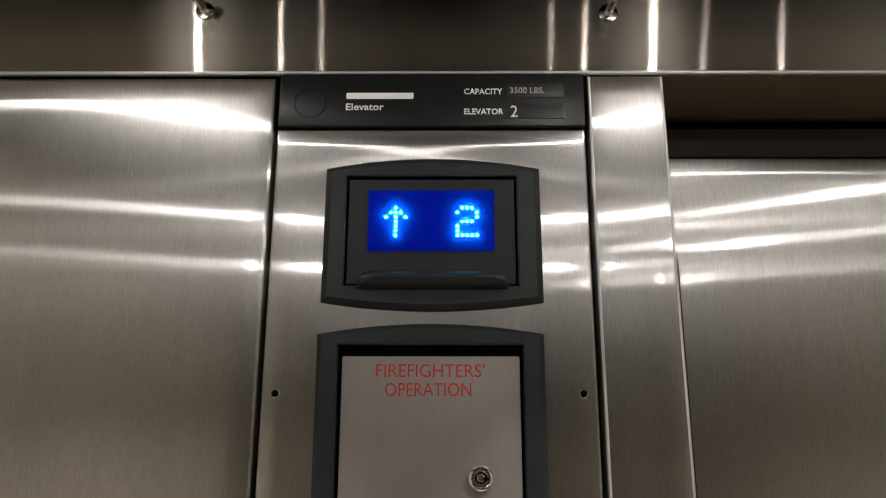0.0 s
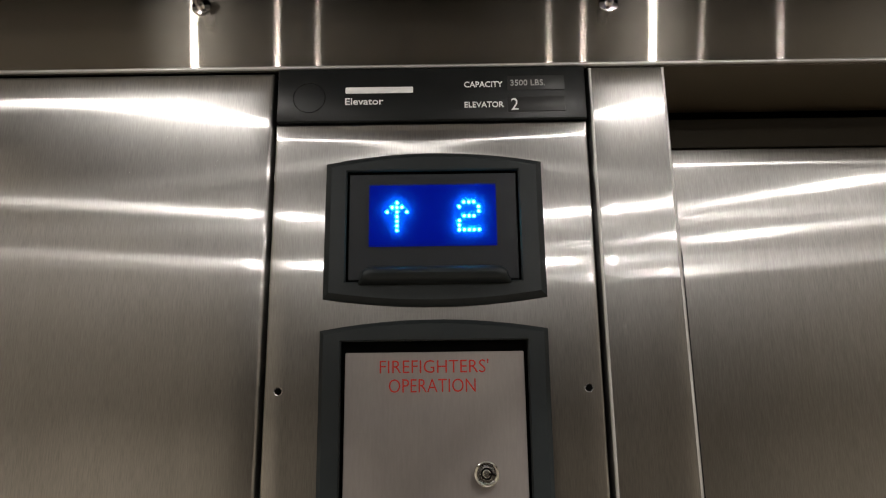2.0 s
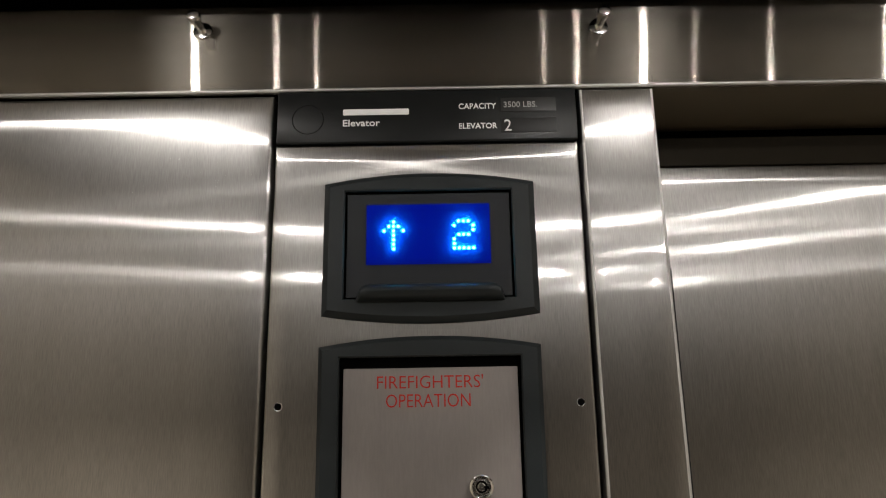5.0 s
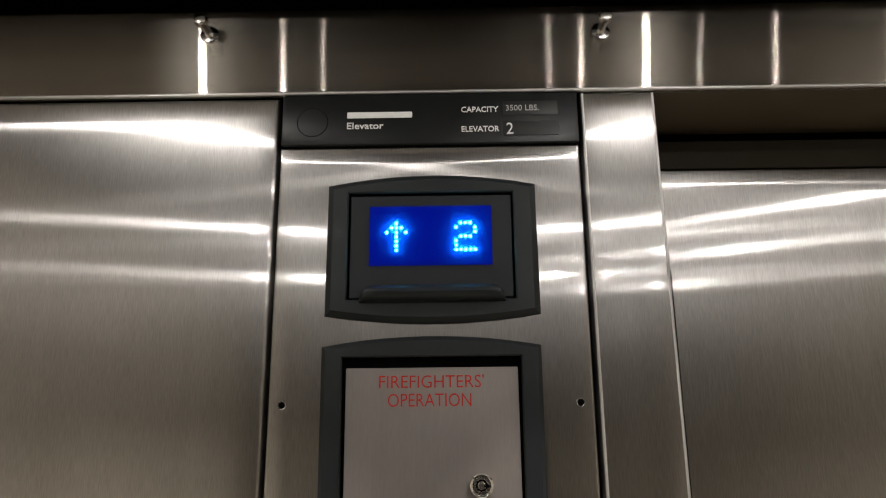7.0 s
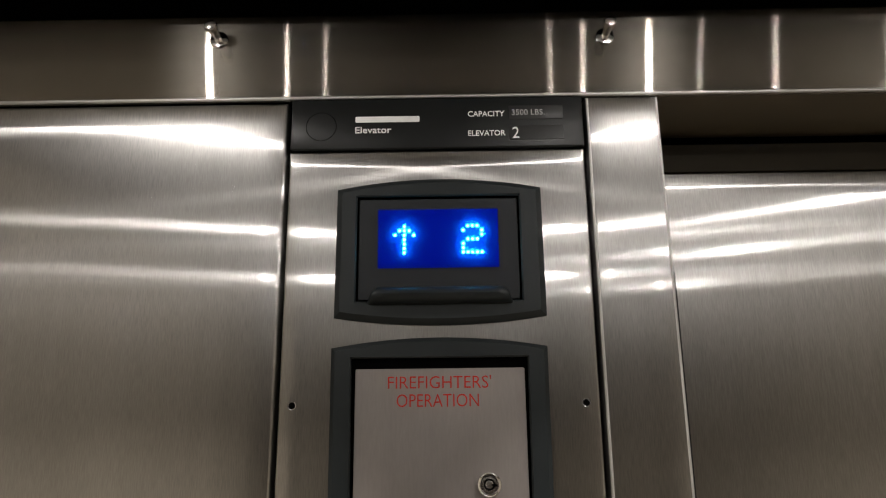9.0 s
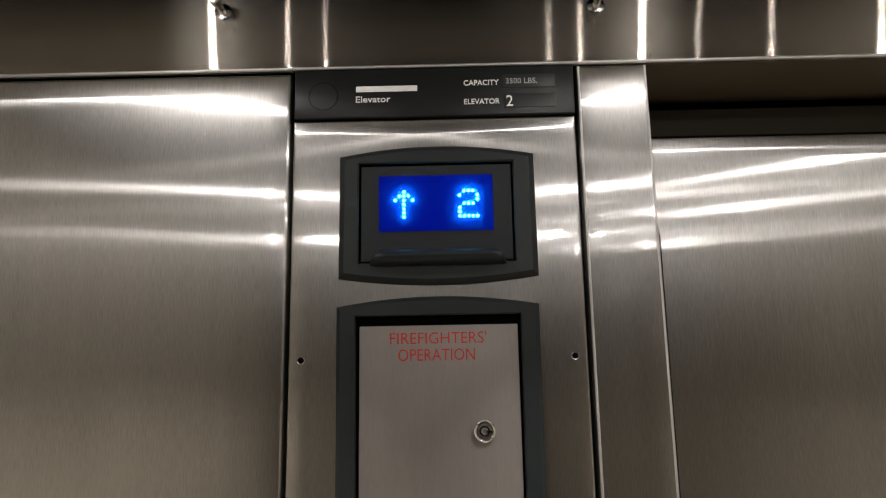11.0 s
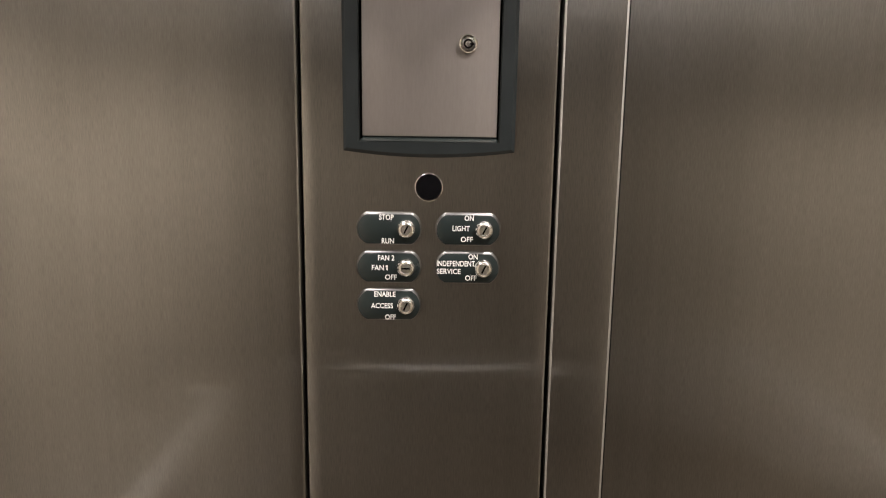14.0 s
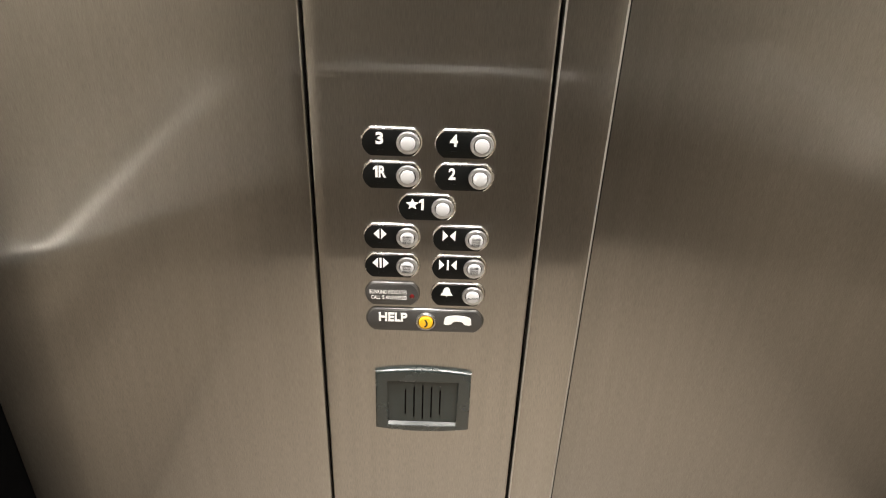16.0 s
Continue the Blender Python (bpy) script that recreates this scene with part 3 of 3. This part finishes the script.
# ---- key switches ----
def key_switch(cx, cz, kx, words, label, turn=0.45):
    e = empty_at("key_switch", (cx, 0, cz), label, "key switch", "key switches on the control panel")
    part("rim", plate(bulged(0.0785, 0.0395, 0.0222, cx, cz), 0.0, -0.0040, 0.0028, 0.0030), PEWTER, e, "dull pewter rim")
    pl = part("plate", plate(bulged(0.0748, 0.0352, 0.0198, cx, cz - 0.0008), -0.003, -0.0045, 0.0005), SLATE, e)
    for text, x0, x1, z in words:
        z0, z1 = cz + z - 0.0032, cz + z + 0.0032
        if text == "FAN 1":
            bm = merged(text_bm("FAN", cx + x0, cx + x1 - 0.0045, z0, z1, -0.0047, 0.00025, 0.012), one_bm(cx + x1 - 0.0028, cx + x1, z0, z1, -0.0047, 0.00025))
        else:
            bm = text_bm(text, cx + x0, cx + x1, z0, z1, -0.0047, 0.00025, 0.012)
        part("lettering", bm, WHITE, pl, "white printed lettering", False)
    r = 0.0102
    cyl = part("barrel", turned([(r * 1.08, -0.004), (r * 1.08, -0.0080), (r * 1.04, -0.0104), (r * 0.96, -0.0124), (r * 0.85, -0.0139), (r * 0.73, -0.0147), (r * 0.62, -0.0150), (r * 0.57, -0.0147), (r * 0.55, -0.0125)], kx, cz, 40, False), BARREL, e, "chrome barrel lock")
    part("core", turned([(r * 0.55, -0.0128), (r * 0.50, -0.0136), (r * 0.30, -0.0140), (r * 0.12, -0.0141)], kx, cz, 32), NICKEL, cyl, "worn nickel lock core")
    b = box(-0.0010, 0.0010, -0.0146, -0.0130, -0.0050, 0.0050)
    bmesh.ops.rotate(b, verts=b.verts, cent=(0, 0, 0), matrix=Matrix.Rotation(turn, 3, "Y"))
    bmesh.ops.translate(b, verts=b.verts, vec=(kx, 0, cz))
    part("keyway", b, VOID, cyl, "", False)
    return e


KL, KR = -0.0457, 0.0482
key_switch(KL, 1.5475, -0.0252, [("STOP", -0.0115, 0.0055, 0.0135), ("RUN", -0.0085, 0.0060, -0.0150)], "slate key switch marked stop and run")
key_switch(KR, 1.5475, 0.0672, [("ON", -0.0045, 0.0065, 0.0135), ("LIGHT", -0.0185, 0.0020, 0.0010), ("OFF", -0.0085, 0.0060, -0.0120)], "slate key switch for the light, on and off")
key_switch(KL, 1.501, -0.0252, [("FAN 2", -0.0130, 0.0065, 0.0110), ("FAN 1", -0.0205, -0.0015, -0.0010), ("OFF", -0.0045, 0.0095, -0.0125)], "slate key switch for two fan speeds", 1.57)
key_switch(KR, 1.501, 0.0672, [("ON", 0.0010, 0.0120, 0.0135), ("INDEPENDENT", -0.0365, 0.0090, 0.0050), ("SERVICE", -0.0365, -0.0080, -0.0045), ("OFF", -0.0025, 0.0115, -0.0125)], "slate key switch for independent service")
key_switch(KL, 1.4545, -0.0252, [("ENABLE", -0.0175, 0.0080, 0.0130), ("ACCESS", -0.0215, 0.0050, -0.0015), ("OFF", -0.0045, 0.0085, -0.0155)], "slate key switch for access, enable and off")


# ---- push buttons ----
def button_base(name, cx, cz, bx, label, category, group, cap, width=0.0785):
    e = empty_at(name, (cx, 0, cz), label, category, group)
    part("rim", plate(bulged(width, 0.0395, 0.0222, cx, cz), 0.0, -0.0036, 0.0026, 0.0030), SILVER, e, "satin silver rim")
    f = part("face", plate(bulged(width - 0.0062, 0.0350, 0.0198, cx - 0.0014, cz - 0.0012), -0.002, -0.0041, 0.0005), BLACK, e, "black face")
    r = 0.0148
    col = part("collar", turned([(r, -0.003), (r, -0.0064), (r * 0.95, -0.0078), (r * 0.86, -0.0080), (r * 0.82, -0.0070), (r * 0.80, -0.0078), (r * 0.74, -0.0080), (r * 0.70, -0.0062)], bx, cz, 44, False), RING, e, "satin silver collar")
    c = part("button", turned([(r * 0.635, -0.0042), (r * 0.63, -0.0096), (r * 0.60, -0.0107), (r * 0.42, -0.0114), (r * 0.2, -0.0118)], bx, cz, 44), cap, e, "frosted white push button")
    return e, f, c


def tactile_dots(face, cx, cz, n, mat=BLACK):
    bms = [turned([(0.0007, -0.0040), (0.0006, -0.0047), (0.0002, -0.0049)], cx + (i % 4) * 0.0022, cz - (i // 4) * 0.0022, 8) for i in range(n)]
    part("braille", merged(*bms), mat, face, "row of small raised dots")


BL, BR, BC = -0.0455, 0.0473, 0.0008
FY = -0.0044
for words, cx, cz, x0, x1 in (("3", BL, 1.1525, -0.0200, -0.0105), ("4", BR, 1.1525, -0.0200, -0.0100), ("1R", BL, 1.1072, -0.0240, -0.0075), ("2", BR, 1.1072, -0.0200, -0.0110)):
    e, f, c = button_base("floor_button", cx, cz, cx + 0.0205, f"round white floor button marked {words} on black", "lift button", "floor buttons", LENS)
    if words[0] == "1":
        bm = merged(one_bm(cx + x0, cx + x0 + 0.0060, cz - 0.0030, cz + 0.0130, FY), text_bm("R", cx + x0 + 0.0072, cx + x1, cz - 0.0030, cz + 0.0130, FY, 0.0006, 0.03))
    else:
        bm = text_bm(words, cx + x0, cx + x1, cz - 0.0030, cz + 0.0130, FY, 0.0006, 0.03)
    part("numeral", bm, WHITE, f, "raised white numeral", False)
    tactile_dots(f, cx - 0.0180, cz - 0.0100, 5)
e, f, c = button_base("floor_button", BC, 1.0624, BC + 0.0205, "round white floor button with a star and 1", "lift button", "floor buttons", LENS)
part("numeral", one_bm(BC - 0.0108, BC - 0.0045, 1.0589, 1.0750, FY), WHITE, f, "raised white numeral", False)
star = []
for i in range(10):
    a = math.pi / 2 + math.pi * i / 5
    q = 0.0085 if i % 2 == 0 else 0.0040
    star.append((BC - 0.0195 + q * math.cos(a), 1.0670 + q * math.sin(a)))
part("star", poly_bm(star, FY, 0.0006), WHITE, f, "raised white star", False)
tactile_dots(f, BC - 0.0180, 1.0524, 5)


def triangle(cx, cz, w, h):
    """Points right for w > 0, left for w < 0."""
    pts = [(cx, cz - h / 2), (cx + w, cz), (cx, cz + h / 2)]
    return pts if w > 0 else pts[::-1]


def bar(cx, cz, w, h):
    return [(cx - w / 2, cz - h / 2), (cx + w / 2, cz - h / 2), (cx + w / 2, cz + h / 2), (cx - w / 2, cz + h / 2)]


def door_button(cx, cz, opens, front, lines):
    e, f, c = button_base("door_button", cx, cz, cx + 0.0205, f"round button to {'open' if opens else 'close'} the {'front' if front else 'rear'} door", "lift button", "door buttons", LENS)
    ox, oz, h = cx - 0.0160, cz + 0.0045, 0.0155
    shapes = []
    if front:
        shapes.append(bar(ox, oz, 0.0028, h))
    g = 0.0035 if front else (0.0012 if opens else 0.0)
    w = 0.0075
    if opens:
        shapes += [triangle(ox + g, oz, w, h), triangle(ox - g, oz, -w, h)]
    else:
        shapes += [triangle(ox + g + w + 0.0012, oz, -w, h), triangle(ox - g - w - 0.0012, oz, w, h)]
    for s in shapes:
        part("symbol", poly_bm(s, FY, 0.0006), WHITE, f, "raised white symbol", False)
    tactile_dots(f, cx - 0.0180, cz - 0.0095, 5)
    for k, t in enumerate(lines):
        hw = 0.0058 if k != 1 else 0.0051
        part("lettering", text_bm(t, cx + 0.0205 - hw, cx + 0.0205 + hw, cz + 0.0030 - k * 0.0044, cz + 0.0057 - k * 0.0044, -0.0119, 0.0003, -0.006), INK, c, "small dark lettering", False)


door_button(BL, 1.0167, True, False, ("OPEN", "DOOR", "REAR"))
door_button(BR, 1.0167, False, False, ("CLOSE", "DOOR", "REAR"))
door_button(BL, 0.9709, True, True, ("OPEN", "DOOR", "FRONT"))
door_button(BR, 0.9709, False, True, ("CLOSE", "DOOR", "FRONT"))

# alarm
e, f, c = button_base("alarm_button", BR, 0.9256, BR + 0.0205, "round white alarm button with a bell on black", "lift button", "", LENS)
bx, bz = BR - 0.0160, 0.9297
bell = [(bx - 0.0085, bz - 0.0045), (bx - 0.0015, bz - 0.0050), (bx, bz - 0.0070), (bx + 0.0015, bz - 0.0050), (bx + 0.0085, bz - 0.0045), (bx + 0.0055, bz + 0.0002),
        (bx + 0.0042, bz + 0.0055), (bx + 0.0018, bz + 0.0085), (bx - 0.0018, bz + 0.0085), (bx - 0.0042, bz + 0.0055), (bx - 0.0055, bz + 0.0002)]
part("symbol", poly_bm(bell, FY, 0.0006), WHITE, f, "raised white bell", False)
part("lettering", text_bm("ALARM", BR + 0.0205 - 0.0075, BR + 0.0205 + 0.0075, 0.9242, 0.9272, -0.0118, 0.0003), INK, c, "small dark lettering", False)
tactile_dots(f, BR - 0.0180, 0.9161, 5)

# answer lamp
e = empty_at("call_indicator", (BL, 0, 0.9237), "grey plate with white lettering and a small red lamp", "indicator")
part("rim", plate(bulged(0.0785, 0.0395, 0.0222, BL, 0.9237), 0.0, -0.0036, 0.0028, 0.0030), PEWTER, e, "dull pewter rim")
f = part("plate", plate(bulged(0.0740, 0.0352, 0.0198, BL - 0.0006, 0.9229), -0.002, -0.0041, 0.0005), DUSK, e)
part("lettering", text_bm("BLINKING INDICATES", BL - 0.0320, BL + 0.0205, 0.9242, 0.9305, -0.0042, 0.0003), WHITE, f, "white printed lettering", False)
part("lettering", text_bm("CALL IS ANSWERED", BL - 0.0300, BL + 0.0205, 0.9151, 0.9213, -0.0042, 0.0003), WHITE, f, "white printed lettering", False)
part("lamp", turned([(0.0036, -0.0038), (0.0034, -0.0050), (0.0015, -0.0060)], BL + 0.0280, 0.9211, 20), RUBY, e, "unlit dark red lamp")

# help plate
HZ = 0.8790
e = empty_at("help_button", (BC, 0, HZ), "grey help plate with a yellow telephone button", "lift button")
part("rim", plate(bulged(0.1710, 0.0400, 0.0222, 0.0015, HZ), 0.0, -0.0036, 0.0028, 0.0030), PEWTER, e, "dull pewter rim")
f = part("plate", plate(bulged(0.1665, 0.0356, 0.0198, 0.0009, HZ - 0.0008), -0.002, -0.0041, 0.0005), DUSK, e)
part("lettering", text_bm("HELP", -0.0650, -0.0240, HZ - 0.0020, HZ + 0.0130, -0.0046, 0.0006, 0.03), WHITE, f, "raised white lettering", False)
part("collar", turned([(0.0146, -0.003), (0.0146, -0.0066), (0.0138, -0.0080), (0.0120, -0.0080), (0.0114, -0.0060)], 0.0030, HZ, 40, False), SILVER, e, "satin silver collar")
c = part("button", turned([(0.0104, -0.0050), (0.0102, -0.0086), (0.0094, -0.0100), (0.005, -0.0106)], 0.0030, HZ, 40), YELLOW, e, "yellow push button")
hs = []
for i in range(9):
    a = -1.15 + 2.3 * i / 8
    hs.append((0.0030 - 0.0045 + 0.0075 * math.cos(a), HZ + 0.0075 * math.sin(a)))
for i in range(9):
    a = 1.15 - 2.3 * i / 8
    hs.append((0.0030 - 0.0045 + 0.0048 * math.cos(a), HZ + 0.0062 * math.sin(a)))
part("symbol", poly_bm(hs, -0.0106, 0.0004), INK, c, "dark handset symbol", False)
ph, px, pz = [], 0.0490, HZ + 0.0010
for i in range(13):
    a = math.pi * (1 - i / 12)
    ph.append((px + 0.0195 * math.cos(a), pz + 0.0100 * abs(math.sin(a)) ** 0.5))
ph += [(px + 0.0200, pz - 0.0050), (px + 0.0165, pz - 0.0065), (px + 0.0095, pz - 0.0050)]
for i in range(7):
    a = math.pi * i / 6
    ph.append((px + 0.0085 * math.cos(a), pz - 0.0035 + 0.0040 * math.sin(a)))
ph += [(px - 0.0095, pz - 0.0050), (px - 0.0165, pz - 0.0065), (px - 0.0200, pz - 0.0050)]
part("symbol", poly_bm(ph[::-1], -0.0046, 0.0006), WHITE, f, "raised white handset symbol", False)
tactile_dots(f, -0.0600, HZ - 0.0080, 8, DUSK)
tactile_dots(f, 0.0420, HZ - 0.0100, 8, DUSK)

# loudspeaker
sp = empty_at("speaker_grille", (0.001, 0, 0.7255), "slate plastic intercom speaker plate with five slots", "speaker")
outer = bowed(0.1465, 0.1470, 0.1150, 0.0065, 0.0065, 0.0012, 0.7255)
inner = bowed(0.108, 0.107, 0.089, 0.0, 0.0, 0.0005, 0.7205)
part("frame", frame_round(outer, inner, 0.0, -0.0070, 0.0040, -0.0006), SPEAKER, sp)
part("grille", box(-0.0545, 0.0555, -0.0016, -0.0004, 0.6745, 0.7665), SLATE, sp, "", False)
for i, hgt in enumerate((0.050, 0.062, 0.069, 0.062, 0.050)):
    sx = 0.001 + (i - 2) * 0.0135
    part("slot", plate(rounded(0.0022, hgt, 0.001, sx, 0.7205, 3), -0.001, -0.0025, 0.0002), VOID, sp, "thin black sound slot")
bm = bmesh.new()
bm.faces.new([bm.verts.new(p) for p in ((-0.0535, -0.0066, 0.6762), (0.0545, -0.0066, 0.6762), (0.0540, -0.0017, 0.6798), (-0.0530, -0.0017, 0.6798))])
part("ledge", bm, SLATE, sp, "sloping ledge that catches the light", False)


# ---- light scuffs in the steel ----
def scuffs(name, label, cx, cz, spread_x, spread_z, n, seed, y=-0.0006):
    r = random.Random(seed)
    bm = bmesh.new()
    for _ in range(n):
        x, z = r.gauss(cx, spread_x), r.gauss(cz, spread_z)
        a, ln, bend = r.uniform(-1.3, 1.3), r.uniform(0.0010, 0.0035), r.uniform(-0.5, 0.5)
        last = None
        for k in range(4):
            u = k / 3 - 0.5
            px, pz = x + ln * u * math.cos(a + bend * u), z + ln * u * math.sin(a + bend * u)
            w = 0.00006 * (1.1 - abs(2 * u))
            pair = (bm.verts.new((px - w * math.sin(a), y, pz + w * math.cos(a))), bm.verts.new((px + w * math.sin(a), y, pz - w * math.cos(a))))
            if last:
                bm.faces.new((last[0], last[1], pair[1], pair[0]))
            last = pair
    tagged(part(name, bm, SILVER, None, "", False), label, "scuff marks", "", "stuff")


scuffs("scuff_marks", "fine bright scuff marks on the steel panel", -0.215, 2.045, 0.035, 0.018, 46, 4)
scuffs("scuff_marks", "fine bright scuff marks on the steel jamb", 0.195, 2.05, 0.008, 0.022, 8, 6)
